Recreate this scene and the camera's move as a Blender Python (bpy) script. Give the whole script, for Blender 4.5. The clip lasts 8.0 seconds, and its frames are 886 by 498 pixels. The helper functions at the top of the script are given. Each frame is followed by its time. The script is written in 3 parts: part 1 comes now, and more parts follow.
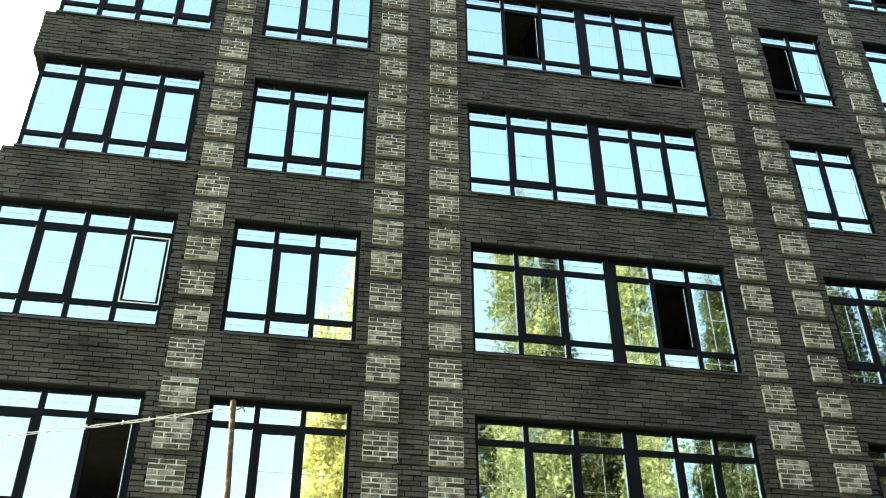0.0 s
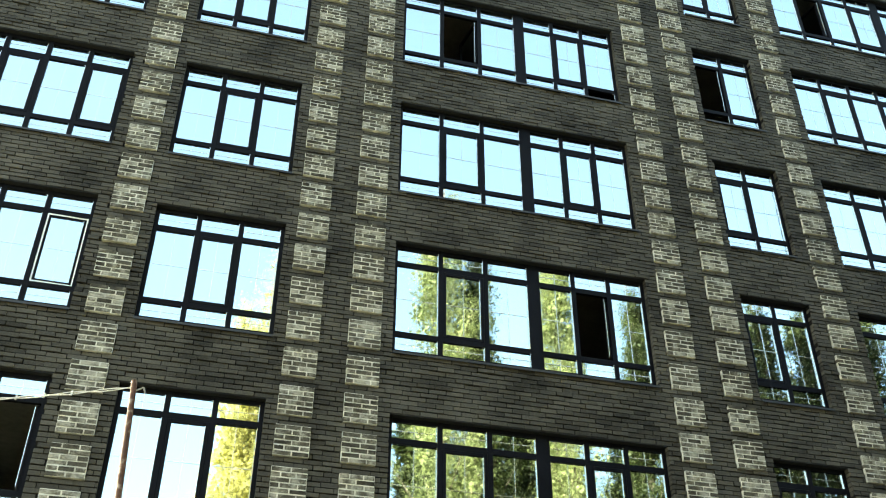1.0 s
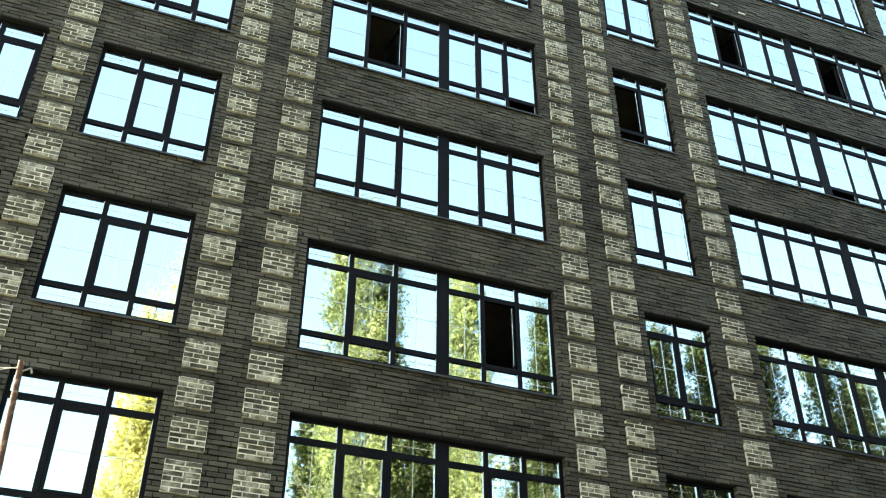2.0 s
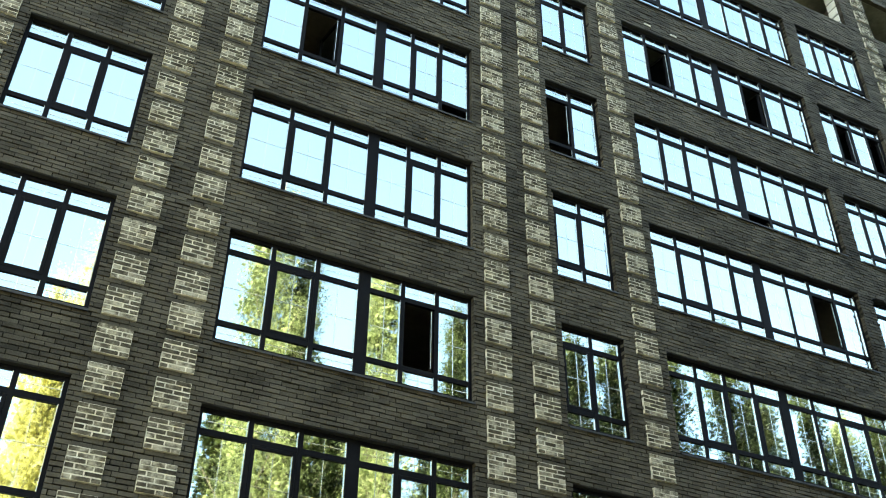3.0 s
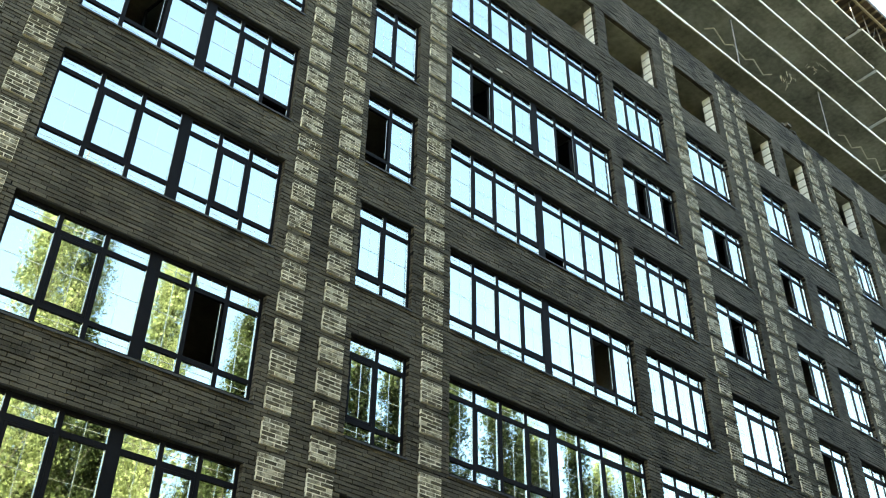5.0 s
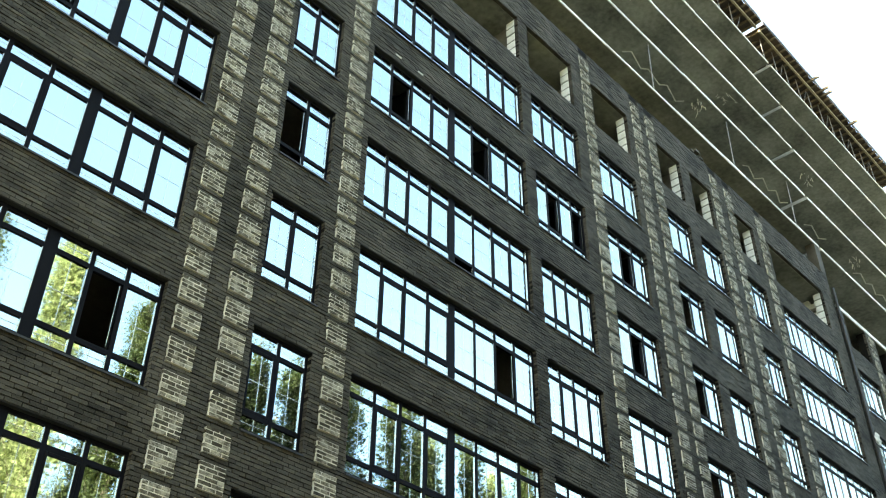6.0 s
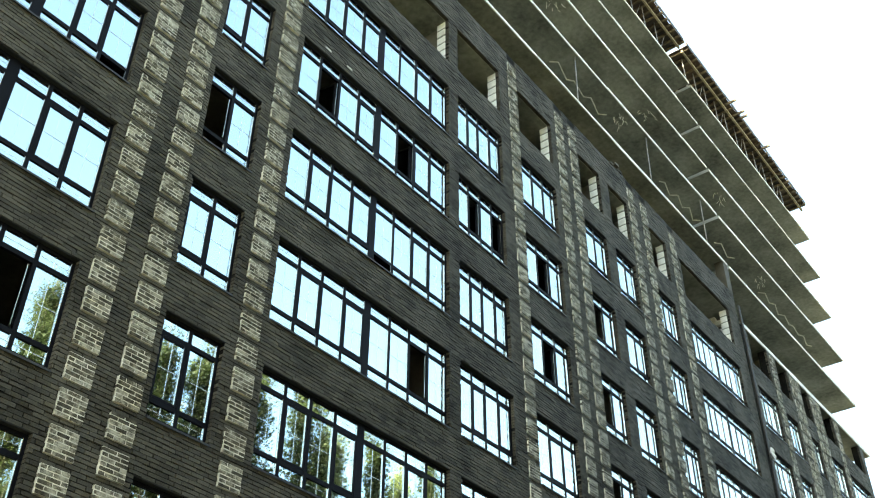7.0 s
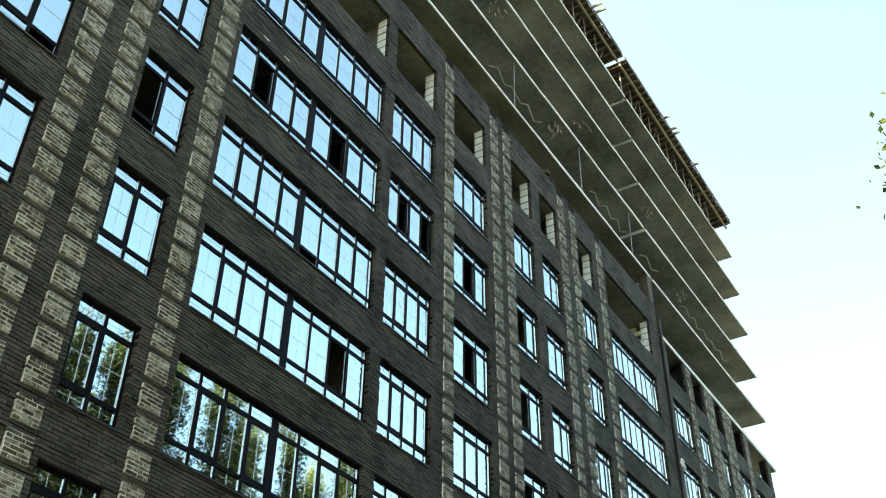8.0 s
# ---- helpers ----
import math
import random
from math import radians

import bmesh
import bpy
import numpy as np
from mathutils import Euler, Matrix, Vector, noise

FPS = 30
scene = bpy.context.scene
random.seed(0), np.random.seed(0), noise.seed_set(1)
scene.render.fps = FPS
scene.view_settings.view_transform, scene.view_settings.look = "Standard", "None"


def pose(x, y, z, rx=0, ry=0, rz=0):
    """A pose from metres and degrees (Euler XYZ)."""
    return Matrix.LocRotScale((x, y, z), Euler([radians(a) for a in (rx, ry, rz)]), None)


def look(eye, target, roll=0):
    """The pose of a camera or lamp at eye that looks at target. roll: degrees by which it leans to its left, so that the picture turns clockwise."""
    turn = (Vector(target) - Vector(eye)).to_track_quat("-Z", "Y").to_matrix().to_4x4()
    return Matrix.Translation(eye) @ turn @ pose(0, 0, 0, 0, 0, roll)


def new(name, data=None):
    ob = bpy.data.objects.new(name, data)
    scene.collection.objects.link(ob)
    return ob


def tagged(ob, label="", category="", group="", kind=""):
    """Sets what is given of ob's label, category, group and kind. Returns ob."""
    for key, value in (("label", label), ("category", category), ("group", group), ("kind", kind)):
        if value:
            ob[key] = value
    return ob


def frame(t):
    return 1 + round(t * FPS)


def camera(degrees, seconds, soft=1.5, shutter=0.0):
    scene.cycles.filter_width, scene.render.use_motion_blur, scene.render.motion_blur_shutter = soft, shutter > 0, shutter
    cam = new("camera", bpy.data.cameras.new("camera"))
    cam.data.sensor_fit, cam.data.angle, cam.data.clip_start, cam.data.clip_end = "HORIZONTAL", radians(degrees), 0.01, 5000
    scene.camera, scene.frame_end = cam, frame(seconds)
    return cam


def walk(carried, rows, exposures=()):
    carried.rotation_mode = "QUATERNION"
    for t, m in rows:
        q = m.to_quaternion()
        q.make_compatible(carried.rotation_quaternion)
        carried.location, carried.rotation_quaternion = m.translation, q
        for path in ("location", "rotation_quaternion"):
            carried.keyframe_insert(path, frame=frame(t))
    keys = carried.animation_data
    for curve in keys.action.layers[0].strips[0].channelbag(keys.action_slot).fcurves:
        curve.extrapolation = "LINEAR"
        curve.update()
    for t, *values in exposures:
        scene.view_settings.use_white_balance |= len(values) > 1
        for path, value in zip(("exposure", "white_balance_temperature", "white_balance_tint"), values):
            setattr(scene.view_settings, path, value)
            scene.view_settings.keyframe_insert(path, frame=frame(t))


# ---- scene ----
cam = camera(47.6, 8.0, soft=1.1)
PATH = [
    (0, (0.254, -12.726, 1.727), (0.541, -11.111, 2.872), -0.3),
    (0.5, (0.311, -12.684, 1.71), (0.654, -11.083, 2.859), -0.3),
    (1, (0.379, -12.658, 1.679), (0.797, -11.078, 2.832), 0.2),
    (1.5, (0.42, -12.64, 1.66), (0.914, -11.086, 2.819), 0.0),
    (2, (0.447, -12.642, 1.645), (1.022, -11.12, 2.808), 0.3),
    (3.5, (0.365, -12.605, 1.682), (1.169, -11.194, 2.849), 0.8),
    (4, (0.406, -12.601, 1.694), (1.303, -11.254, 2.867), 0.9),
    (4.5, (0.441, -12.607, 1.676), (1.411, -11.316, 2.856), 0.8),
    (6, (0.597, -12.388, 1.574), (1.756, -11.29, 2.778), 0.5),
    (6.5, (0.573, -12.27, 1.54), (1.796, -11.247, 2.748), -0.0),
    (7, (0.575, -12.301, 1.529), (1.841, -11.331, 2.736), 0.1),
    (7.5, (0.583, -12.369, 1.531), (1.889, -11.451, 2.736), 0.5),
    (8, (0.564, -12.464, 1.5), (1.91, -11.603, 2.704), 0.6),
]
walk(cam, [(t, look(e, g, r)) for t, e, g, r in PATH], exposures=((0, 2.90, 7700, -7.5), (2, 3.14, 8000, -5.5), (4.5, 3.10, 8050, -5.5), (6.5, 3.08, 8000, -6.5), (7.3, 3.0, 7950, -7), (8, 2.58, 7850, -8.5)))

# ---- sky and sun: the sun stands behind the building, past its left end ----
SUN = Vector((-0.60, 0.52, 0.58)).normalized()
world = bpy.data.worlds.new("sky")
scene.world = world
world.use_nodes = True
wn = world.node_tree.nodes
sky = wn.new("ShaderNodeTexSky")
sky.sky_type, sky.sun_disc = "NISHITA", False
sky.sun_elevation = math.asin(SUN.z)
sky.sun_rotation = math.atan2(SUN.x, SUN.y)
sky.air_density, sky.dust_density, sky.ozone_density = 1.0, 5.0, 1.0
wn["Background"].inputs["Strength"].default_value = 0.15
world.node_tree.links.new(sky.outputs["Color"], wn["Background"].inputs["Color"])
sun = new("sun", bpy.data.lights.new("sun", "SUN"))
sun.data.energy, sun.data.angle, sun.data.color = 5.0, radians(0.55), (1.0, 0.93, 0.82)
sun.matrix_world = look(SUN * 80, (0, 0, 0))


# ---- materials ----
def links(mat):
    nt = mat.node_tree
    return nt.nodes, nt.links


def grainy(name, low, high, rough=0.85, scale=6.0, fine=60.0, bump=0.3, depth=0.004, metal=0.0, pick=0.0, tint=None):
    """A surface with two scales of variation; pick: how far single pieces differ."""
    mat = bpy.data.materials.new(name)
    mat.use_nodes = True
    n, l = links(mat)
    b = n["Principled BSDF"]
    co = n.new("ShaderNodeTexCoord")
    big, small = n.new("ShaderNodeTexNoise"), n.new("ShaderNodeTexNoise")
    geo = n.new("ShaderNodeNewGeometry")
    big.inputs["Scale"].default_value, big.inputs["Detail"].default_value = scale, 5
    small.inputs["Scale"].default_value, small.inputs["Detail"].default_value = fine, 4
    l.new(geo.outputs["Position"], big.inputs["Vector"])
    l.new(geo.outputs["Position"], small.inputs["Vector"])
    mix = n.new("ShaderNodeMath")
    mix.operation = "MULTIPLY_ADD"
    l.new(small.outputs["Fac"], mix.inputs[0])
    mix.inputs[1].default_value = 0.45
    l.new(big.outputs["Fac"], mix.inputs[2])
    last = mix.outputs[0]
    if pick:
        ob = n.new("ShaderNodeObjectInfo")
        add = n.new("ShaderNodeMath")
        l.new(geo.outputs["Random Per Island"], add.inputs[0])
        l.new(ob.outputs["Random"], add.inputs[1])
        fr = n.new("ShaderNodeMath")
        fr.operation = "FRACT"
        l.new(add.outputs[0], fr.inputs[0])
        more = n.new("ShaderNodeMath")
        more.operation = "MULTIPLY_ADD"
        l.new(fr.outputs[0], more.inputs[0])
        more.inputs[1].default_value = pick
        l.new(last, more.inputs[2])
        off = n.new("ShaderNodeMath")
        off.operation = "SUBTRACT"
        l.new(more.outputs[0], off.inputs[0])
        off.inputs[1].default_value = pick / 2
        last = off.outputs[0]
    ramp = n.new("ShaderNodeValToRGB")
    ramp.color_ramp.elements[0].position, ramp.color_ramp.elements[1].position = 0.45, 0.98
    ramp.color_ramp.elements[0].color = (*low, 1)
    ramp.color_ramp.elements[1].color = (*high, 1)
    if tint:
        e = ramp.color_ramp.elements.new(0.72)
        e.color = (*tint, 1)
    l.new(last, ramp.inputs[0])
    l.new(ramp.outputs[0], b.inputs["Base Color"])
    b.inputs["Roughness"].default_value, b.inputs["Metallic"].default_value = rough, metal
    bp = n.new("ShaderNodeBump")
    bp.inputs["Strength"].default_value, bp.inputs["Distance"].default_value = bump, depth
    l.new(mix.outputs[0], bp.inputs["Height"])
    l.new(bp.outputs[0], b.inputs["Normal"])
    return mat


M_BRICK = grainy("dark_brick", (0.021, 0.0188, 0.0150), (0.096, 0.087, 0.071), 0.75, 0.9, 45, 0.7, 0.008, pick=0.26)
M_JOINT = grainy("dark_mortar", (0.0020, 0.0018, 0.0014), (0.024, 0.021, 0.016), 0.95, 0.7, 30, 0.4, tint=(0.0045, 0.0041, 0.0033))
M_LIGHT = grainy("smeared_brick", (0.028, 0.024, 0.0175), (0.36, 0.335, 0.275), 0.85, 7, 40, 0.6, 0.008, pick=0.36, tint=(0.094, 0.083, 0.063))
M_LIME = grainy("pale_mortar", (0.27, 0.25, 0.21), (0.80, 0.765, 0.67), 0.95, 5, 60, 0.5)
M_WHITE = grainy("white_plastic", (0.70, 0.70, 0.68), (0.82, 0.82, 0.80), 0.4, 3, 40, 0.05)
M_FRAME = grainy("anthracite_frame", (0.0018, 0.0020, 0.0031), (0.0055, 0.0060, 0.0088), 0.6, 2, 30, 0.05)
for m in (M_BRICK, M_JOINT, M_LIGHT):
    m.node_tree.nodes["Principled BSDF"].inputs["Specular IOR Level"].default_value = 0.15
M_FRAME.node_tree.nodes["Principled BSDF"].inputs["Specular IOR Level"].default_value = 0.08
# lintel steel kept near black, with the shade of the window head in it
M_LINTEL = grainy("soffit_shade_steel", (0.002, 0.002, 0.002), (0.006, 0.006, 0.006), 0.8, 3, 40, 0.1)
M_SILL = grainy("sheet_sill", (0.008, 0.008, 0.009), (0.022, 0.022, 0.024), 0.6, 2, 30, 0.05)
M_BAR = grainy("glazing_bar", (0.62, 0.63, 0.58), (0.78, 0.77, 0.70), 0.25, 2, 30, 0.05, metal=0.9)
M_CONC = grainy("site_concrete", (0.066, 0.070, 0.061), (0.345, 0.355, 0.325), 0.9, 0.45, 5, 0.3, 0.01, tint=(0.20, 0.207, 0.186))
M_PALE = grainy("pale_concrete", (0.20, 0.20, 0.18), (0.40, 0.39, 0.36), 0.9, 1.5, 20, 0.3)
# slab edges brighter than their concrete: the light on them is in the colour
M_EDGE = grainy("lit_slab_edge", (0.55, 0.54, 0.50), (0.85, 0.84, 0.80), 0.9, 1.5, 20, 0.4)
M_BLOCK = grainy("aerated_block", (0.60, 0.60, 0.57), (0.84, 0.84, 0.81), 0.95, 4, 50, 0.4, pick=0.2)
M_ROOM = grainy("bare_room", (0.10, 0.095, 0.08), (0.22, 0.21, 0.18), 0.95, 1, 10, 0.2)
M_YELLOW = grainy("yellow_beam", (0.13, 0.105, 0.062), (0.32, 0.265, 0.17), 0.7, 2, 30, 0.2, pick=0.2)
M_TIMBER = grainy("form_timber", (0.045, 0.033, 0.020), (0.16, 0.118, 0.07), 0.8, 3, 30, 0.3, pick=0.3)
M_PLY = grainy("form_plywood", (0.02, 0.014, 0.011), (0.07, 0.045, 0.03), 0.7, 1, 12, 0.2, pick=0.3)
M_STEEL = grainy("site_steel", (0.10, 0.10, 0.10), (0.28, 0.27, 0.25), 0.55, 4, 40, 0.2, metal=0.5)
M_RUST = grainy("rusty_paint", (0.035, 0.016, 0.010), (0.50, 0.45, 0.40), 0.8, 9, 40, 0.5, tint=(0.085, 0.036, 0.022))
M_WIRE = grainy("pale_cable", (0.45, 0.45, 0.43), (0.7, 0.7, 0.68), 0.5, 5, 50, 0.1)
M_GROUND = grainy("site_ground", (0.028, 0.032, 0.022), (0.075, 0.075, 0.055), 0.95, 0.5, 9, 0.5, 0.02)
M_BARK = grainy("bark", (0.06, 0.05, 0.035), (0.18, 0.15, 0.11), 0.95, 4, 30, 0.8, 0.02)


def leafy(name, low, high):
    mat = grainy(name, low, high, 0.6, 0.5, 3.0, 0.0, pick=0.25)
    n, l = links(mat)
    b, out = n["Principled BSDF"], n["Material Output"]
    tr, mx = n.new("ShaderNodeBsdfTranslucent"), n.new("ShaderNodeMixShader")
    l.new(b.inputs["Base Color"].links[0].from_socket, tr.inputs["Color"])
    mx.inputs[0].default_value = 0.45
    l.new(b.outputs[0], mx.inputs[1])
    l.new(tr.outputs[0], mx.inputs[2])
    l.new(mx.outputs[0], out.inputs["Surface"])
    return mat


M_LEAF = leafy("poplar_leaf", (0.022, 0.036, 0.013), (0.11, 0.135, 0.040))
M_GOLD = leafy("yellowing_leaf", (0.080, 0.108, 0.040), (0.38, 0.41, 0.18))
M_AMBER = leafy("golden_leaf", (0.24, 0.23, 0.075), (0.60, 0.55, 0.20))


def coated_glass():
    """Solar-control glazing: a bright coating over a tinted pane, faintly wavy."""
    mat = bpy.data.materials.new("coated_glass")
    mat.use_nodes = True
    n, l = links(mat)
    n.remove(n["Principled BSDF"])
    gl, tr, mx = n.new("ShaderNodeBsdfGlossy"), n.new("ShaderNodeBsdfTransparent"), n.new("ShaderNodeMixShader")
    gl.inputs["Color"].default_value = (0.79, 0.94, 1.0, 1)
    gl.inputs["Roughness"].default_value = 0.02
    tr.inputs["Color"].default_value = (0.30, 0.34, 0.34, 1)
    geo, nz, bp, ob = n.new("ShaderNodeNewGeometry"), n.new("ShaderNodeTexNoise"), n.new("ShaderNodeBump"), n.new("ShaderNodeObjectInfo")
    off = n.new("ShaderNodeVectorMath")
    l.new(geo.outputs["Position"], off.inputs[0])
    l.new(ob.outputs["Random"], off.inputs[1])
    nz.inputs["Scale"].default_value, nz.inputs["Detail"].default_value = 1.6, 1.5
    l.new(off.outputs[0], nz.inputs["Vector"])
    bp.inputs["Strength"].default_value, bp.inputs["Distance"].default_value = 0.5, 0.0012
    l.new(nz.outputs["Fac"], bp.inputs["Height"])
    l.new(bp.outputs[0], gl.inputs["Normal"])
    mx.inputs[0].default_value = 0.70
    l.new(tr.outputs[0], mx.inputs[1])
    l.new(gl.outputs[0], mx.inputs[2])
    l.new(mx.outputs[0], n["Material Output"].inputs["Surface"])
    return mat


M_GLASS = coated_glass()


# ---- mesh helpers ----
def box(bm, x0, x1, y0, y1, z0, z1):
    v = [bm.verts.new(p) for p in ((x0, y0, z0), (x1, y0, z0), (x1, y1, z0), (x0, y1, z0),
                                   (x0, y0, z1), (x1, y0, z1), (x1, y1, z1), (x0, y1, z1))]
    for f in ((0, 3, 2, 1), (4, 5, 6, 7), (0, 1, 5, 4), (1, 2, 6, 5), (2, 3, 7, 6), (3, 0, 4, 7)):
        bm.faces.new([v[i] for i in f])


def rod(bm, a, b, r0, r1=None, n=8):
    """A tapered round bar from a to b."""
    a, b = Vector(a), Vector(b)
    r1 = r0 if r1 is None else r1
    q = (b - a).to_track_quat("Z", "Y")
    ra, rb = [], []
    for i in range(n):
        u = Vector((math.cos(i * math.tau / n), math.sin(i * math.tau / n), 0))
        ra.append(bm.verts.new(a + q @ (u * r0)))
        rb.append(bm.verts.new(b + q @ (u * r1)))
    for i in range(n):
        bm.faces.new((ra[i], ra[(i + 1) % n], rb[(i + 1) % n], rb[i]))
    bm.faces.new(ra[::-1])
    bm.faces.new(rb)


def to_mesh(name, bm, mat, *more):
    me = bpy.data.meshes.new(name)
    bm.to_mesh(me)
    bm.free()
    for m in (mat, *more):
        me.materials.append(m)
    return me


def part(name, bm, mat, parent=None, label="", at=None):
    me = bm if isinstance(bm, bpy.types.Mesh) else to_mesh(name, bm, mat)
    ob = new(name, me)
    if parent:
        ob.parent = parent
    if at:
        ob.location = at
    if label:
        ob["label"] = label
    return ob


def boxes_mesh(name, arr, mat, front_only=True):
    """One mesh of many boxes, rows of x0 x1 y0 y1 z0 z1."""
    a = np.asarray(arr, dtype=np.float32)
    n = len(a)
    sel = [(0, 2, 4), (1, 2, 4), (1, 3, 4), (0, 3, 4), (0, 2, 5), (1, 2, 5), (1, 3, 5), (0, 3, 5)]
    co = np.stack([a[:, list(s)] for s in sel], axis=1).reshape(-1, 3)
    faces = [(0, 1, 5, 4), (4, 5, 6, 7), (0, 3, 2, 1), (1, 2, 6, 5), (3, 0, 4, 7)]
    if not front_only:
        faces.append((2, 3, 7, 6))
    idx = (np.array(faces).reshape(1, -1) + 8 * np.arange(n).reshape(-1, 1)).ravel()
    me = bpy.data.meshes.new(name)
    me.vertices.add(8 * n)
    me.vertices.foreach_set("co", co.ravel())
    me.loops.add(len(idx))
    me.loops.foreach_set("vertex_index", idx.astype(np.int32))
    me.polygons.add(len(idx) // 4)
    me.polygons.foreach_set("loop_start", np.arange(0, len(idx), 4, dtype=np.int32))
    me.update(calc_edges=True)
    me.shade_flat()
    me.materials.append(mat)
    return me


# ---- the plan of the front: x along it, outwards is -y ----
STOREY, HEAD = 3.0, 1.95
X0, X1, XW = -4.36, 55.2, 53.9      # corner, end of the slabs, end of the wall
ROWS = range(0, 7)          # glazed storeys; storey k has its sills at 3 + 3k metres
BASE = 3.0
# bay: left, right, panes in each light, panes with a sash
BAYS = {
    "A": (-4.20, -1.57, (4,), (1, 3)),
    "B": (-0.72, 1.225, (3,), (1,)),
    "C": (2.96, 7.22, (3, 3), (1, 4)),
    "D": (8.97, 10.28, (2,), (0,)),
    "E": (11.24, 16.90, (4, 4), (1, 3, 6)),
    "F": (17.34, 19.58, (4,), (1, 3)),
    "G": (20.66, 22.70, (3,), (1,)),
    "H": (24.50, 25.98, (2,), (0,)),
    "I": (26.62, 28.05, (2,), (1,)),
    "J": (29.70, 31.20, (3,), (1,)),
    "K": (32.42, 37.05, (4, 4), (1, 5)),
    "L": (38.88, 41.04, (4,), (1,)),
    "M": (42.02, 43.44, (2,), (0,)),
    "N": (45.00, 46.02, (2,), (1,)),
    "O": (47.60, 49.30, (3,), (1,)),
    "P": (50.20, 53.35, (4,), (1,)),
}
STRIPS = (-1.375, 1.395, 2.30, 7.435, 8.335, 10.56, 20.12, 23.05, 23.94, 28.24, 29.27, 31.66, 41.30, 43.70, 44.36, 46.22, 46.98, 49.50)
STRIP_W, BLOCK_PITCH, BLOCK_H, COURSE = 0.48, 0.60, 0.45, 0.075
LOW = 0.075                 # the frame stands one course below the sill line
# panes that stand open: storey, bay, pane
OPEN = {(2, "C", 4), (4, "C", 1), (4, "D", 0), (1, "A", 3), (5, "E", 1), (5, "E", 5), (3, "E", 6), (5, "F", 1), (5, "F", 3),
        (4, "G", 1), (5, "G", 1), (5, "H", 0), (4, "H", 0), (3, "H", 0)}
OPEN_LOW = {(4, "C", 5), (4, "D", 0), (4, "E", 4)}
TILTED = {(2, "A", 3)}
PARAPET = 27.25
SLABS = [28.82 + 3 * k for k in range(5)]


def sill_of(k):
    return BASE + STOREY * k


def opening_rows():
    """All holes in the front: bay, left, right, bottom, top."""
    for bay, (a, b, lights, sash) in BAYS.items():
        for k in range(0, 8):
            top = sill_of(k) + (HEAD if k < 7 else 1.90 if a < 38 else 1.72)
            yield bay, k, a, b, sill_of(k) - (LOW if k < 7 else 0.0), top


# ---- ground ----
bm = bmesh.new()
bmesh.ops.create_grid(bm, x_segments=8, y_segments=8, size=1500)
tagged(part("ground", bm, M_GROUND), "trodden grey earth and gravel around a building site", "ground", kind="structure")

# ---- the front wall ----
wall = tagged(new("wall_front"), "dark grey brick front of an unfinished apartment block", "wall", kind="structure")
WALL_D, G = 0.42, 0.024     # depth of the wall, depth of the joints
bm = bmesh.new()
edges = sorted(BAYS.values())
for k in range(-1, 8):
    low = LOW if k < 7 else 0.0
    z0, z1 = sill_of(k) - low, sill_of(k) + (HEAD if k < 7 else 1.90)
    nxt = sill_of(k + 1) - (LOW if k < 6 else 0.0) if k < 7 else PARAPET
    if k < 0:
        box(bm, X0 + 0.01, XW - 0.2, G, WALL_D, 0, sill_of(0) - LOW - 0.008)
        continue
    x = X0 + 0.01
    for i, (a, b, _, _) in enumerate(edges):
        if i > 0 and a - x > 0.05:
            box(bm, x, a - 0.008, G, WALL_D, z0 - 0.008, 25.70 if k == 7 and a > 38 else z1 + 0.008)
        x = b + 0.008
    box(bm, x, XW - 0.2, G, WALL_D, z0 - 0.008, 25.70 if k == 7 else z1 + 0.008)
    if k < 7:
        box(bm, X0 + 0.01, XW - 0.2, G, WALL_D, z1 + 0.008, nxt - 0.008)
    else:
        box(bm, X0 + 0.01, 38.1, G, WALL_D, z1 + 0.008, nxt - 0.008)
backing = part("backing", bm, M_JOINT, wall)

# west return of the corner: spandrels only, the glazing turns the corner
bm = bmesh.new()
for k in range(-1, 8):
    z1 = (sill_of(k) + HEAD) if k >= 0 else 0
    nxt = sill_of(k + 1) - (LOW if k < 6 else 0.0) if k < 7 else PARAPET
    box(bm, X0 + 0.012, X0 + 0.4, WALL_D, 14, z1 + 0.008, nxt - 0.008)
    if k >= 0:
        box(bm, X0 + 0.012, X0 + 0.4, 2.6, 14, z1 - HEAD - LOW - 0.008, z1 + 0.008)
tagged(part("wall_west", bm, M_JOINT), "dark grey brick end wall of the apartment block", "wall", kind="structure")

# floors, rooms and back wall behind the glazing
bm = bmesh.new()
for k in range(0, 8):
    z = sill_of(k) - 0.62
    box(bm, X0 + 0.45, XW - 0.2, WALL_D + 0.002, 14, z, z + 0.22)
tagged(part("floor", bm, M_ROOM), "bare concrete storey floors inside the shell", "floor", kind="structure")
bm = bmesh.new()
box(bm, X0 + 0.45, XW - 0.2, 6.0, 6.25, 0, PARAPET - 1.0)
for a in (-0.95, 2.1, 8.1, 10.8, 17.1, 20.3, 23.7, 26.35, 28.9, 32.0, 38.0, 41.8, 45.0, 47.6):
    box(bm, a - 0.1, a + 0.1, WALL_D + 0.004, 5.996, 0, PARAPET - 1.0)
tagged(part("wall_inner", bm, M_ROOM), "bare masonry partition walls in the rooms", "wall", kind="structure")

# ---- windows ----
FY0, FY1 = 0.102, 0.172       # frame from and to, behind the brick face
ZB = (-LOW + 0.012, 0.040, 0.275, 0.358, 1.542, 1.629, 1.876, 1.95)   # bottom rail, low pane, rail, main pane, rail, top pane, head
mesh_cache = {}


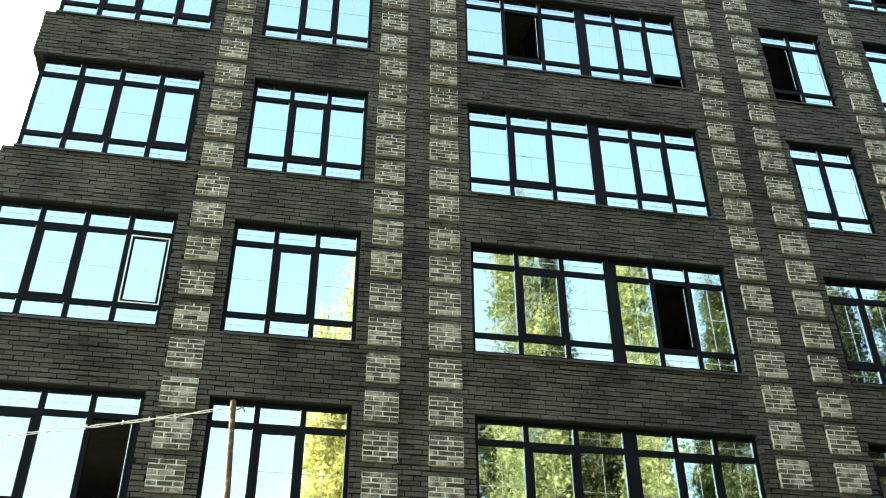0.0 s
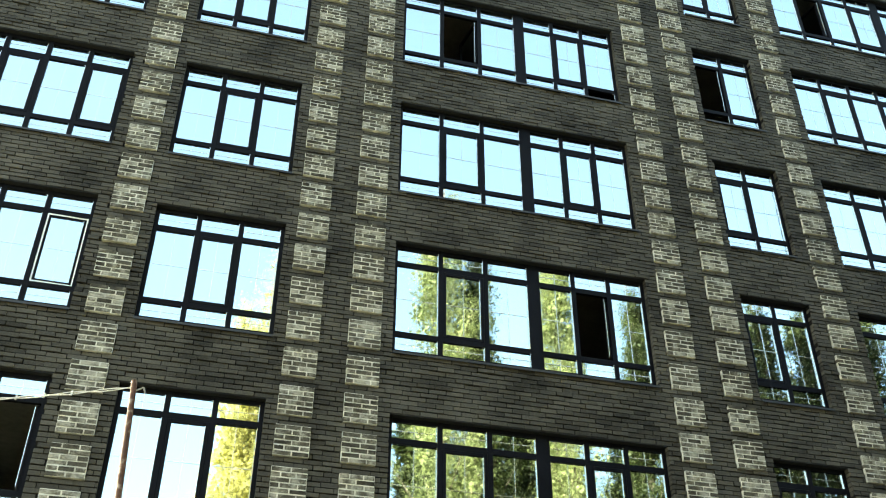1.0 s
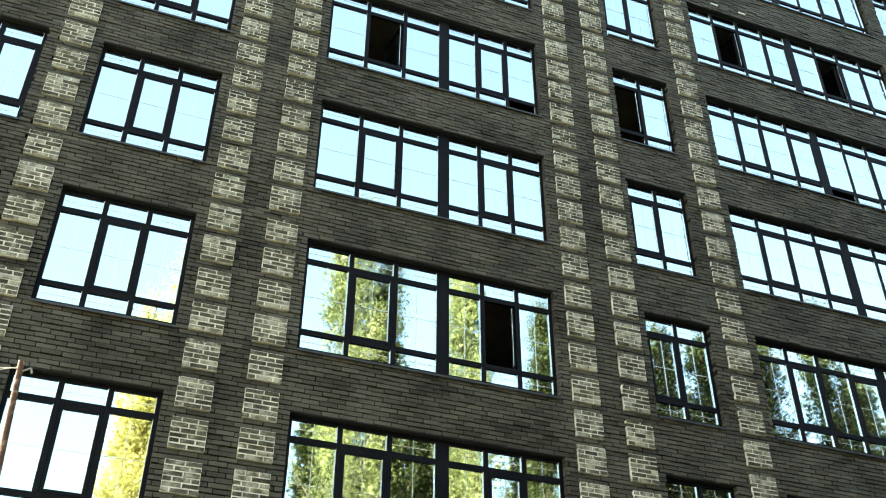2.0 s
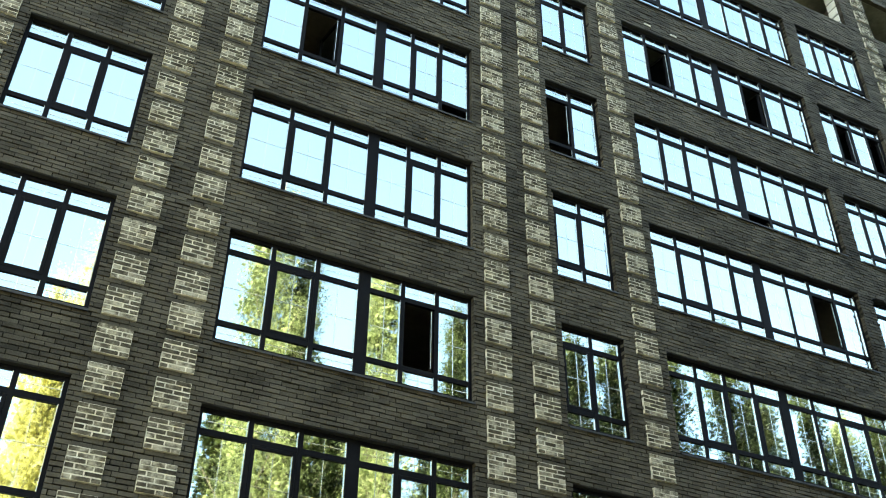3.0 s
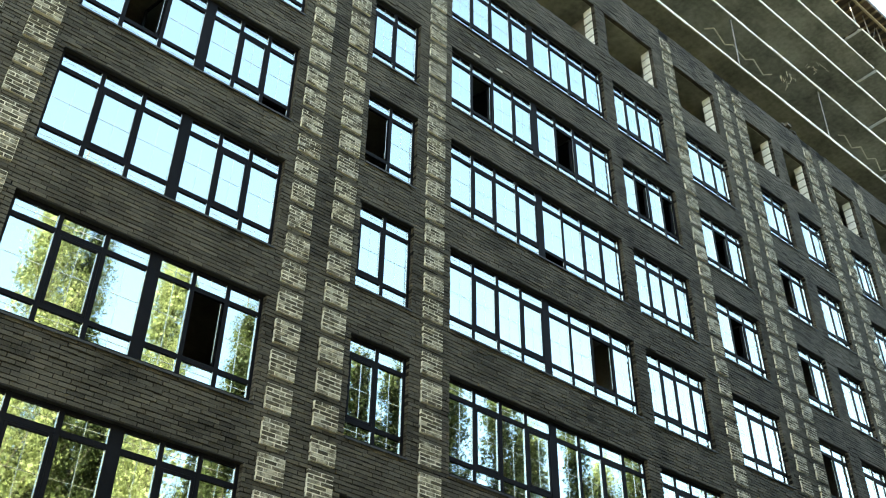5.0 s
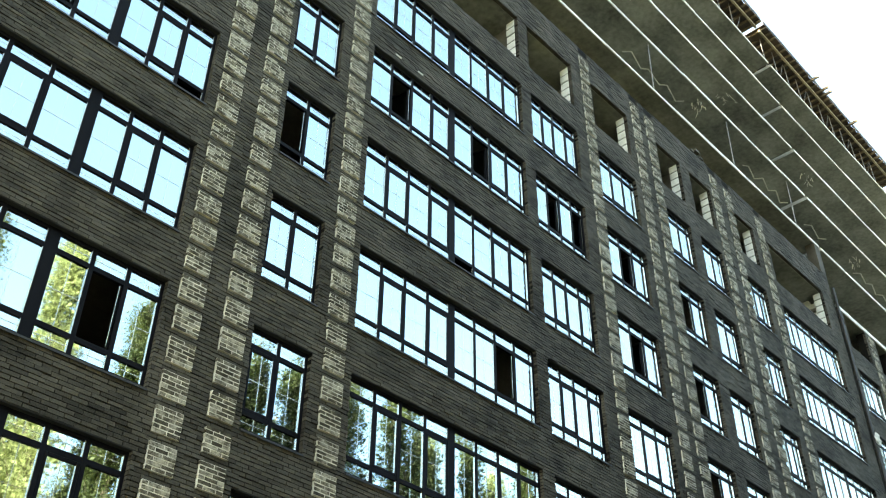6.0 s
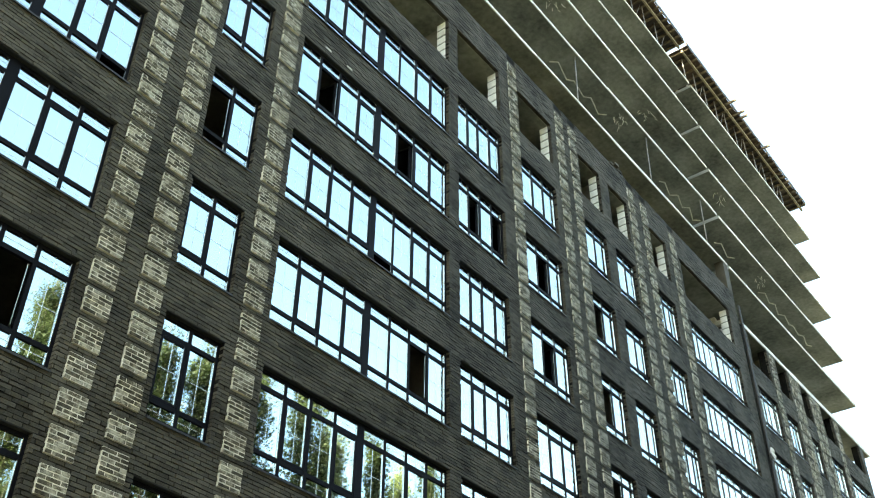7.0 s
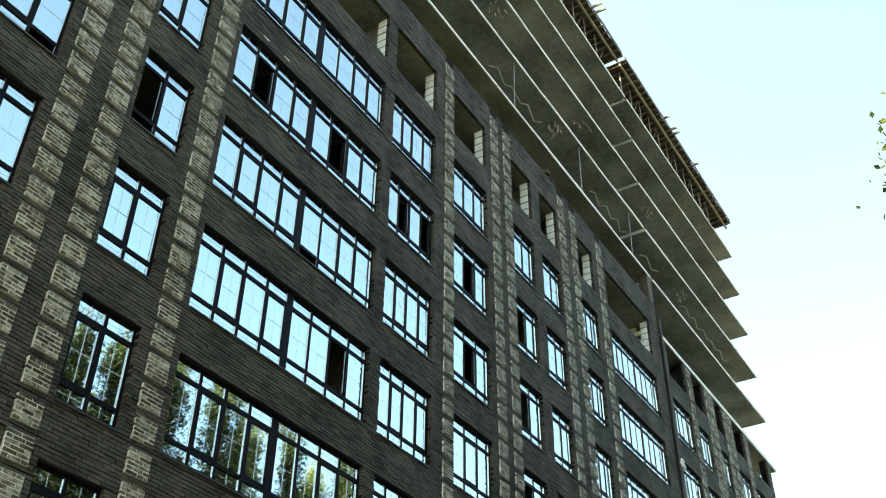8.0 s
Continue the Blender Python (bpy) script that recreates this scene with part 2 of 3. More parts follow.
def pane_mesh(w, h):
    key = ("pane", round(w, 3), round(h, 3))
    if key not in mesh_cache:
        bm = bmesh.new()
        box(bm, 0, w, 0, 0.024, 0, h)
        mesh_cache[key] = to_mesh("pane", bm, M_GLASS)
    return mesh_cache[key]


def bar_mesh(w, h):
    """The cross of slim glazing bars on one pane."""
    key = ("bar", round(w, 3), round(h, 3))
    if key not in mesh_cache:
        bm = bmesh.new()
        box(bm, w / 2 - 0.0045, w / 2 + 0.0045, -0.006, -0.002, 0, h)
        for a, b in ((0, w / 2 - 0.0045), (w / 2 + 0.0045, w)):
            box(bm, a, b, -0.006, -0.002, h / 2 - 0.0045, h / 2 + 0.0045)
        mesh_cache[key] = to_mesh("glazing_bar", bm, M_BAR)
    return mesh_cache[key]


def sash_mesh(w, h):
    key = ("sash", round(w, 3), round(h, 3))
    if key not in mesh_cache:
        bm = bmesh.new()
        s = 0.055
        box(bm, 0, s, -0.018, 0.05, 0, h)
        box(bm, w - s, w, -0.018, 0.05, 0, h)
        box(bm, s, w - s, -0.018, 0.05, 0, s)
        box(bm, s, w - s, -0.018, 0.05, h - s, h)
        bmesh.ops.bevel(bm, geom=bm.edges[:], offset=0.006, segments=1, affect="EDGES")
        mesh_cache[key] = to_mesh("sash", bm, M_FRAME)
    return mesh_cache[key]


def white_sash_mesh(w, h):
    """A sash that stands off its seat, so that the white rebate shows round the dark profile."""
    bm = bmesh.new()
    for a, b, y, index in ((0.0, 0.022, -0.022, 0), (0.022, 0.055, -0.014, 1)):
        n = len(bm.faces)
        box(bm, a, b, y, 0.05, a, h - a)
        box(bm, w - b, w - a, y, 0.05, a, h - a)
        box(bm, b, w - b, y, 0.05, a, b)
        box(bm, b, w - b, y, 0.05, h - b, h - a)
        bm.faces.ensure_lookup_table()
        for f in bm.faces[n:]:
            f.material_index = index
    return to_mesh("sash", bm, M_WHITE, M_FRAME)


LEFT_SHARE = {"A": 1, "B": 1, "C": 0.545, "D": 1, "F": 1, "G": 1, "H": 1, "I": 1, "J": 1, "L": 1, "M": 1, "N": 1, "O": 1, "P": 1}


def lights_of(bay):
    """Panes as (left, right) glass edges, and the solid uprights."""
    a, b, lights, _ = BAYS[bay]
    m, post = 0.075, 0.21
    cols, ups = [], [(0, 0.06)]
    room = b - a - 0.12 - post * (len(lights) - 1)
    split = LEFT_SHARE.get(bay, 1.0 / len(lights))
    x = 0.06
    for li, n in enumerate(lights):
        share = split if li == 0 else 1 - split
        w = (room * share - m * (n - 1)) / n
        for i in range(n):
            cols.append((x, x + w))
            x += w
            step = m if i < n - 1 else (post if li < len(lights) - 1 else 0.06)
            ups.append((x, x + step))
            x += step
    return cols, ups


def frame_mesh(bay):
    if ("frame", bay) in mesh_cache:
        return mesh_cache["frame", bay]
    a, b, lights, _ = BAYS[bay]
    cols, ups = lights_of(bay)
    bm = bmesh.new()
    for u0, u1 in ups:
        box(bm, u0, u1, FY0, FY1, ZB[0], 1.95)
    for c0, c1 in cols:
        for z0, z1 in ((ZB[0], ZB[1]), (ZB[2], ZB[3]), (ZB[4], ZB[5]), (ZB[6], ZB[7])):
            box(bm, c0 - 0.001, c1 + 0.001, FY0 + 0.004, FY1 - 0.004, z0, z1)
    mesh_cache["frame", bay] = to_mesh("window_frame", bm, M_FRAME)
    return mesh_cache["frame", bay]


def sill_mesh(w):
    key = ("sill", round(w, 3))
    if key not in mesh_cache:
        bm = bmesh.new()
        box(bm, 0.004, w - 0.004, -0.035, FY0 + 0.01, ZB[0] - 0.010, ZB[0] + 0.002)
        box(bm, 0.004, w - 0.004, -0.038, -0.033, ZB[0] - 0.035, ZB[0] + 0.002)
        mesh_cache[key] = to_mesh("window_sill", bm, M_SILL)
    return mesh_cache[key]


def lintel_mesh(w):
    """A steel angle that carries the bricks over the opening; its near-black colour holds the soffit's shade."""
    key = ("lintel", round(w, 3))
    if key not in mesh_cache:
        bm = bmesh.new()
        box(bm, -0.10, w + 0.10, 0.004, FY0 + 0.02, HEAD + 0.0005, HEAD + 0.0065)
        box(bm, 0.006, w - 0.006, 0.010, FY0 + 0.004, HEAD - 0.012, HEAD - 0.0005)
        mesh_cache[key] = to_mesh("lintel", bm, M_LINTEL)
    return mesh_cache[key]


def glint_mesh(sash):
    """A slim pale strip down the right-hand side of a column of panes: the sky's glint on the frame, built as a part.
    """
    if ("glint", sash) not in mesh_cache:
        bm = bmesh.new()
        for z0, z1 in ((ZB[1], ZB[2]), (ZB[5], ZB[6])) + (() if sash else ((ZB[3], ZB[4]),)):
            box(bm, -0.009, -0.001, FY0 + 0.006, FY0 + 0.029, z0, z1)
        if sash:
            box(bm, -0.063, -0.056, FY0 + 0.003, FY0 + 0.019, ZB[3] + 0.055, ZB[4] - 0.055)
        mesh_cache["glint", sash] = to_mesh("glazing_bead", bm, M_BAR)
    return mesh_cache["glint", sash]


number = 0


def window(bay, k):
    global number
    number += 1
    a, b, lights, sashes = BAYS[bay]
    w = b - a
    cols, _ = lights_of(bay)
    ajar = any((k, bay, i) in OPEN for i in range(len(cols)))
    win = new("window_%d" % number)
    win.location = (a, 0, sill_of(k))
    tagged(win, "%s-light anthracite window with mirrored panes%s" % ({2: "two", 3: "three", 4: "four", 6: "six", 8: "eight"}[len(cols)],
           ", one standing open" if ajar else ", shut"), "window", "front windows", "structure")
    part("window_frame", frame_mesh(bay), None, win)
    part("window_sill", sill_mesh(w), None, win, "dark sheet-metal sill")
    part("lintel", lintel_mesh(w), None, win, "steel lintel, near black for the soffit's shade")
    for i, (c0, c1) in enumerate(cols):
        part("glazing_bead", glint_mesh(i in sashes), None, win, "pale strip for the sky glint on the frame side", at=(c1, 0, 0))
    for i, (c0, c1) in enumerate(cols):
        for j, (z0, z1) in enumerate(((ZB[1], ZB[2]), (ZB[3], ZB[4]), (ZB[5], ZB[6]))):
            cw, ch, px, pz = c1 - c0, z1 - z0, c0, z0
            gone = j == 1 and (k, bay, i) in OPEN
            host = win
            if j == 0 and (k, bay, i) in OPEN_LOW:
                continue
            if j == 1 and i in sashes and not gone:
                sash = part("sash", sash_mesh(cw, ch), None, win, at=(c0, FY0 + 0.02, z0))
                host, px, pz, cw, ch = sash, 0.055, 0.055, cw - 0.11, ch - 0.11
                y = 0.0
            else:
                y = FY0 + 0.03
            if j == 1 and (k, bay, i) in TILTED:
                sash.data = white_sash_mesh(c1 - c0, z1 - z0)
                sash["label"] = "white-edged sash left ajar"
                sash.location.y, sash.rotation_euler = FY0 + 0.026, (0, 0, radians(1.2))
            if gone:
                # the sash is swung into the room, hinged at its left
                sash = part("sash", sash_mesh(cw, ch), None, win, "opened inwards", at=(c1 if i % 2 else c0, FY1, z0))
                sash.rotation_euler = (0, 0, radians(100 if i % 2 else 82))
                host, px, pz, cw, ch, y = sash, 0.055, 0.055, cw - 0.11, ch - 0.11, 0.0
            pane = part("pane", pane_mesh(cw, ch), None, host, at=(px, y, pz))
            pane.rotation_euler = (radians(random.gauss(0, 0.10)), 0, radians(random.gauss(0, 0.12)))
            pane.visible_shadow = False
            if host is win:
                part("glazing_bar", bar_mesh(cw, ch), None, pane)
            else:
                part("glazing_bar", bar_mesh(cw, ch), None, host, at=(px, y, pz))
    return win


for k in ROWS:
    for bay in BAYS:
        window(bay, k)

# the glazing that turns the corner
for k in ROWS:
    number += 1
    win = tagged(new("window_%d" % number), "anthracite side window that turns the corner", "window", "end windows", "structure")
    win.location = (BAYS["A"][0], FY1, sill_of(k))
    bm = bmesh.new()
    for y0, y1 in ((0.0, 0.07), (1.15, 1.22), (2.3, 2.4)):
        box(bm, 0, 0.07, y0, y1, ZB[0], 1.95)
    for z0, z1 in zip(ZB[::2], ZB[1::2]):
        for y0, y1 in ((0.07, 1.15), (1.22, 2.3)):
            box(bm, 0.004, 0.066, y0 - 0.001, y1 + 0.001, z0, z1)
    part("window_frame", bm, M_FRAME, win)
    for y0, y1 in ((0.07, 1.15), (1.22, 2.3)):
        bm = bmesh.new()
        box(bm, 0.02, 0.044, y0, y1, ZB[1], ZB[6])
        part("pane", bm, M_GLASS, win).visible_shadow = False

# ---- open storeys above: slabs, columns, ends ----
GAP = (38.15, 38.42)
rnd = random.Random(4)
for k, z in enumerate(SLABS):
    for x0, x1 in ((X0, GAP[0]), (GAP[1], X1)):
        bm = bmesh.new()
        box(bm, x0, x1, 0.03, 15, z, z + 0.19)
        slab = tagged(part("floor_slab", bm, M_CONC), "raw grey concrete floor slab of an open storey", "slab", "open storeys", "structure")
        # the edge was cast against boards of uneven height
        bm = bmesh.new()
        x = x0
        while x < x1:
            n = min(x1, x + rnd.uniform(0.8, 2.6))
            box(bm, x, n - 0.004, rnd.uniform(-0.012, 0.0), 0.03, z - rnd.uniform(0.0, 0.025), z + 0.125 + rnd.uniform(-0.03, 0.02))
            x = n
        part("slab_edge", bm, M_EDGE, slab, "concrete slab edge, brightened as if lit")
        bm = bmesh.new()
        box(bm, x0 - 0.003, x0, 0.04, 14.9, z + 0.005, z + 0.18)
        part("slab_end", bm, M_PALE, slab)
for k, z in enumerate(SLABS):
    zl = PARAPET - 1.5 if k == 0 else SLABS[k - 1] + 0.21
    for x in (-3.6, 2.1, 8.1, 14.0, 20.3, 26.3, 32.0, 37.5, 39.2, 45.0, 50.0, 53.2):
        for y in (2.5, 8.0):
            bm = bmesh.new()
            box(bm, -0.2, 0.2, -0.2, 0.2, 0, z - zl)
            bmesh.ops.bevel(bm, geom=bm.edges[:], offset=0.015, segments=1, affect="EDGES")
            tagged(part("column", bm, M_CONC, at=(x, y, zl)), "square raw concrete column between slabs", "column", "open storeys", "structure")
    bm = bmesh.new()
    for a, b in ((4, 12), (18, 27), (31, 37), (41, 47)):
        box(bm, a, b, 9.0, 9.2, zl + 0.002, z - 0.002)
    tagged(part("wall_core", bm, M_CONC), "raw concrete core walls deep in the open storey", "wall", kind="structure")

# the ceiling of the storey with empty openings
bm = bmesh.new()
box(bm, X0 + 0.45, GAP[0] - 0.05, WALL_D + 0.004, 14, 25.92, 26.1)
box(bm, X0 + 0.45, GAP[0] - 0.05, 0.128, 13.9, 25.868, 25.896)
tagged(part("ceiling", bm, M_CONC), "raw concrete ceiling of the storey with empty openings", "ceiling", kind="structure")

# slab and wall head past the movement joint, where no parapet is built yet
bm = bmesh.new()
box(bm, GAP[1], X1, 0.03, 15, 25.72, 25.92)
slab = tagged(part("floor_slab", bm, M_CONC), "raw grey concrete floor slab over an unfinished storey", "slab", "open storeys", "structure")
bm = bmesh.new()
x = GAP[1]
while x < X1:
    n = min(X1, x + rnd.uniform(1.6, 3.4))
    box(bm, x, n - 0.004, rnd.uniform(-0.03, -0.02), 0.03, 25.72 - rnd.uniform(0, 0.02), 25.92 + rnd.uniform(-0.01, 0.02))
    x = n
part("slab_edge", bm, M_EDGE, slab, "slab edge in the same lit colour")


# ---- pale block piers in the right-hand jambs of the empty openings ----
def block_pier(x, z0, h):
    pier = tagged(new("block_pier"), "white aerated-concrete blocks stacked in an empty opening", "blockwork", "block piers")
    pier.location = (x, 0.125, z0)
    n = 6
    bh = h / n
    for i in range(n):
        bm = bmesh.new()
        d = rnd.uniform(-0.008, 0.008)
        box(bm, -0.024 + d, 0.0, 0.0, 0.31, i * bh + rnd.uniform(0.020, 0.040), (i + 1) * bh - rnd.uniform(0.015, 0.030))
        bmesh.ops.bevel(bm, geom=bm.edges[:], offset=0.005, segments=1, affect="EDGES")
        part("block", bm, M_BLOCK, pier)
    bm = bmesh.new()
    box(bm, -0.010, 0.0, 0.01, 0.30, 0, h)
    part("mortar", bm, M_CONC, pier)


for bay, (a, b, _, _) in BAYS.items():
    if b < 38 and a > 11:
        block_pier(b, sill_of(7), 1.88)

# the wide block wall seen at the end of the long empty opening before the joint
bm = bmesh.new()
for i in range(8):
    for j in range(4):
        box(bm, 37.28 + rnd.uniform(-0.01, 0.01), 37.5, 0.45 + j * 0.6 + 0.008 + (0.3 if i % 2 else 0), 0.45 + (j + 1) * 0.6 - 0.008 + (0.3 if i % 2 else 0),
            24.0 + i * 0.235 + 0.008, 24.0 + (i + 1) * 0.235 - 0.008)
tagged(part("block_wall", bm, M_BLOCK), "white aerated-concrete block wall inside an empty storey", "blockwork", kind="stuff")

# ---- movement joint: pier, groove cover and rain pipe ----
bm = bmesh.new()
box(bm, 37.62, 38.10, 0.0, 0.42, PARAPET + 0.002, SLABS[0] - 0.005)
tagged(part("brick_pier", bm, M_BRICK), "dark brick pier rising to the first open slab", "pier", kind="structure")
bm = bmesh.new()
rod(bm, (38.22, -0.09, 2.0), (38.22, -0.09, 26.6), 0.055, n=10)
pipe = tagged(part("rain_pipe", bm, M_SILL), "dark metal rain pipe on a movement joint", "pipe")
for z in range(4, 27, 3):
    bm = bmesh.new()
    box(bm, 38.14, 38.30, -0.16, 0.0, z, z + 0.05)
    part("bracket", bm, M_SILL, pipe)
# a crumpled sheet caught on the pipe
bm = bmesh.new()
bmesh.ops.create_grid(bm, x_segments=9, y_segments=14, size=0.5)
for v in bm.verts:
    u, w = v.co.x, v.co.y
    s = 0.55 + 0.45 * math.cos((w + 0.25) * 2.2)
    v.co = 0.45 * Vector((u * 0.75 * s, -0.20 + 0.12 * math.sin(u * 11 + w * 5) + 0.05 * math.sin(w * 17), w * 1.15))
bmesh.ops.solidify(bm, geom=bm.faces[:], thickness=0.006)
tagged(part("plastic_sheet", bm, M_WIRE, at=(38.25, -0.12, 19.4)), "crumpled pale plastic sheet hanging from the rain pipe", "sheet")

# ---- the formwork deck over the topmost slab ----
DZ = 43.25
TOP = SLABS[-1] + 0.21


def formwork(x0, x1):
    deck = tagged(new("formwork_deck"), "dark plywood formwork deck on yellow timber beams", "formwork", "formwork decks")
    deck.location = (x0, 0, DZ)
    x = 0.0
    L = x1 - x0
    while x < L:
        n = min(L, x + 1.25)
        bm = bmesh.new()
        box(bm, x + 0.004, n - 0.004, -0.30 + rnd.uniform(-0.03, 0.03), 9.0, 0.30, 0.325)
        part("plywood_panel", bm, M_PLY, deck)
        bm = bmesh.new()
        box(bm, x + 0.004, n - 0.004, -0.32, -0.295, 0.33, 0.60 + rnd.uniform(-0.03, 0.05))
        part("edge_board", bm, M_PLY, deck)
        x = n
    x = 0.2
    while x < L:
        bm = bmesh.new()
        far = rnd.choice((-0.36,) * 7 + (-0.40, -0.40, -0.75, -0.95))
        box(bm, x - 0.04, x + 0.04, far, 9.0, 0.16, 0.298)
        part("joist", bm, M_TIMBER, deck)
        x += rnd.uniform(0.42, 0.62)
    for y in (0.02, 1.6, 3.2):
        bm = bmesh.new()
        box(bm, 0, L, y - 0.05, y + 0.05, -0.02, 0.158)
        part("beam", bm, M_YELLOW, deck, "yellow timber beam")
    x = 0.6
    while x < L - 2.2:
        bm = bmesh.new()
        rod(bm, (x, 0.30, TOP - DZ), (x, 0.30, 0.158), 0.030)
        rod(bm, (x, 0.30, TOP - DZ), (x, 0.30, TOP - DZ + 1.2), 0.040)
        part("prop", bm, M_STEEL, deck, "steel prop")
        bm = bmesh.new()
        rod(bm, (x + 0.05, 0.34, TOP - DZ + 0.1), (x + 1.05, 0.26, 0.0), 0.016)
        if int(x / 1.35) % 2:
            part("brace", bm, M_STEEL, deck)
        else:
            bm.free()
        x += 1.35


formwork(20.0, 37.75)
formwork(38.08, 55.3)


# ---- bent wires, posts and rebar on the open slabs ----
def wire(name, pts, r, mat, label, category):
    bm = bmesh.new()
    for a, b in zip(pts, pts[1:]):
        rod(bm, a, b, r, n=6)
    return tagged(part(name, bm, mat), label, category, "site wires")


def stepped(x0, x1, n, z):
    pts, dx = [], (x1 - x0) / n
    for i in range(n):
        x = x0 + i * dx
        pts += [(x, 1.02 + rnd.uniform(-0.05, 0.08), z), (x + dx * 0.16, 0.78 + rnd.uniform(-0.05, 0.05), z - 0.05)]
    return pts


wire("bent_wire", stepped(25.0, 30.0, 4, 31.76), 0.028, M_WIRE, "pale wire bent in steps under a slab", "wire")
wire("bent_wire", stepped(34.2, 38.9, 4, 31.76), 0.028, M_WIRE, "pale wire bent in steps under a slab", "wire")
wire("bent_wire", stepped(40.0, 43.0, 2, 31.76), 0.028, M_WIRE, "pale wire bent in steps under a slab", "wire")
wire("bent_wire", stepped(45.4, 53.4, 6, 31.76), 0.030, M_WIRE, "pale wire bent in steps under a slab", "wire")
for x in (25.3, 31.2, 36.5):
    bm = bmesh.new()
    rod(bm, (x, 0.15, SLABS[0] + 0.21), (x + 0.12, 0.15, SLABS[1] - 0.2), 0.028)
    rod(bm, (x + 0.12, 0.15, SLABS[1] - 0.2), (x + 0.12, 0.15, SLABS[1]), 0.045)
    tagged(part("steel_post", bm, M_STEEL), "thin steel post at the edge of an open slab", "post", "steel posts")
for x, k in ((24.8, 2), (29.6, 1), (33.0, 2), (40.6, 2), (44.5, 1)):
    bm = bmesh.new()
    for i in range(14):
        a = Vector((x + rnd.uniform(-0.5, 0.5), rnd.uniform(0.25, 0.8), SLABS[k] - 0.01))
        rod(bm, a, a + Vector((rnd.uniform(-0.12, 0.12), rnd.uniform(-0.12, 0.12), -rnd.uniform(0.05, 0.3))), 0.014, n=5)
    tagged(part("tie_ends", bm, M_WIRE), "loose ends of tie wire under a slab", "wire", "tie ends", "stuff")
# rubble left on the parapet
bm = bmesh.new()
for i in range(12):
    c = Vector((rnd.uniform(27.3, 28.2), rnd.uniform(0.0, 0.3), PARAPET + rnd.uniform(0.0, 0.35)))
    s = rnd.uniform(0.06, 0.14)
    box(bm, c.x - s, c.x + s, c.y - s * 0.5, c.y + s * 0.5, c.z - 0.05, c.z + s * 0.6)
tagged(part("loose_bricks", bm, M_BRICK), "loose bricks piled on the parapet", "bricks", kind="stuff")

# ---- the pole in front of the house, with its cable ----
pole = tagged(new("pole"), "rusty steel pole with flaking pale paint", "pole")
pole.location = (0.0, -6.5, 0)
bm = bmesh.new()
rod(bm, (0.18, 0, 0), (-0.065, 0, 4.74), 0.030, 0.019, n=12)
part("shaft", bm, M_RUST, pole)
bm = bmesh.new()
rod(bm, (-0.062, 0, 4.66), (0.0, 0.0, 4.70), 0.006)
rod(bm, (0.0, 0, 4.70), (0.015, 0.0, 4.665), 0.006)
part("hook", bm, M_STEEL, pole)
bm = bmesh.new()
A, B = Vector((-0.075, -6.5, 4.69)), Vector((-6.5, -6.2, 4.27))


def along(u):
    p = A.lerp(B, u)
    return Vector((p.x, p.y, p.z - 1.1 * u * (1 - u)))


N = 70
for s in (0, 1):
    off = [Vector((0, 0.008 * math.cos(i * 1.3 + s * math.pi), 0.008 * math.sin(i * 1.3 + s * math.pi))) for i in range(N + 1)]
    for i in range(N):
        rod(bm, along(i / N) + off[i], along((i + 1) / N) + off[i + 1], 0.0035, n=5)
cable = tagged(part("overhead_cable", bm, M_WIRE), "pale twisted overhead cable tied to a rusty pole", "cable")
for u in (0.055, 0.08, 0.105, 0.14, 0.175, 0.25):
    bm = bmesh.new()
    p = along(u)
    rod(bm, p + Vector((0, 0, 0.018)), p - Vector((0.004, 0, 0.014)), 0.006, n=6)
    part("clip", bm, M_WIRE, cable)


# ---- trees ----
def leaves_mesh(name, centres, sizes, per, leaf, mat, rs):
    c = np.repeat(np.asarray(centres), per, axis=0)
    s = np.repeat(np.asarray(sizes), per)[:, None]
    g = rs.normal(0, 0.34, (len(c), 3))
    p = c + g * s * np.array([1, 1, 1.35])
    n = len(p)
    u = rs.normal(0, 1, (n, 3))
    u /= np.linalg.norm(u, axis=1)[:, None]
    w = np.cross(u, rs.normal(0, 1, (n, 3)))
    w /= np.linalg.norm(w, axis=1)[:, None]
    k = leaf * rs.uniform(0.6, 1.3, (n, 1))
    q = np.stack([p - u * k, p + w * k * 0.7, p + u * k, p - w * k * 0.7], axis=1).reshape(-1, 3)
    me = bpy.data.meshes.new(name)
    me.vertices.add(4 * n)
    me.vertices.foreach_set("co", q.astype(np.float32).ravel())
    me.loops.add(4 * n)
    me.loops.foreach_set("vertex_index", np.arange(4 * n, dtype=np.int32))
    me.polygons.add(n)
    me.polygons.foreach_set("loop_start", np.arange(0, 4 * n, 4, dtype=np.int32))
    me.update(calc_edges=True)
    me.shade_flat()
    me.materials.append(mat)
    return me


def grade(x, y):
    """How many leaves a clump has, and how large they are: finer for the trees that the lower panes mirror."""
    if y > -20 and x < 18:
        return 240, 0.033
    if x < 18:
        return 70, 0.060
    return (70, 0.060) if y > -20 and x < 40 else (16, 0.13)


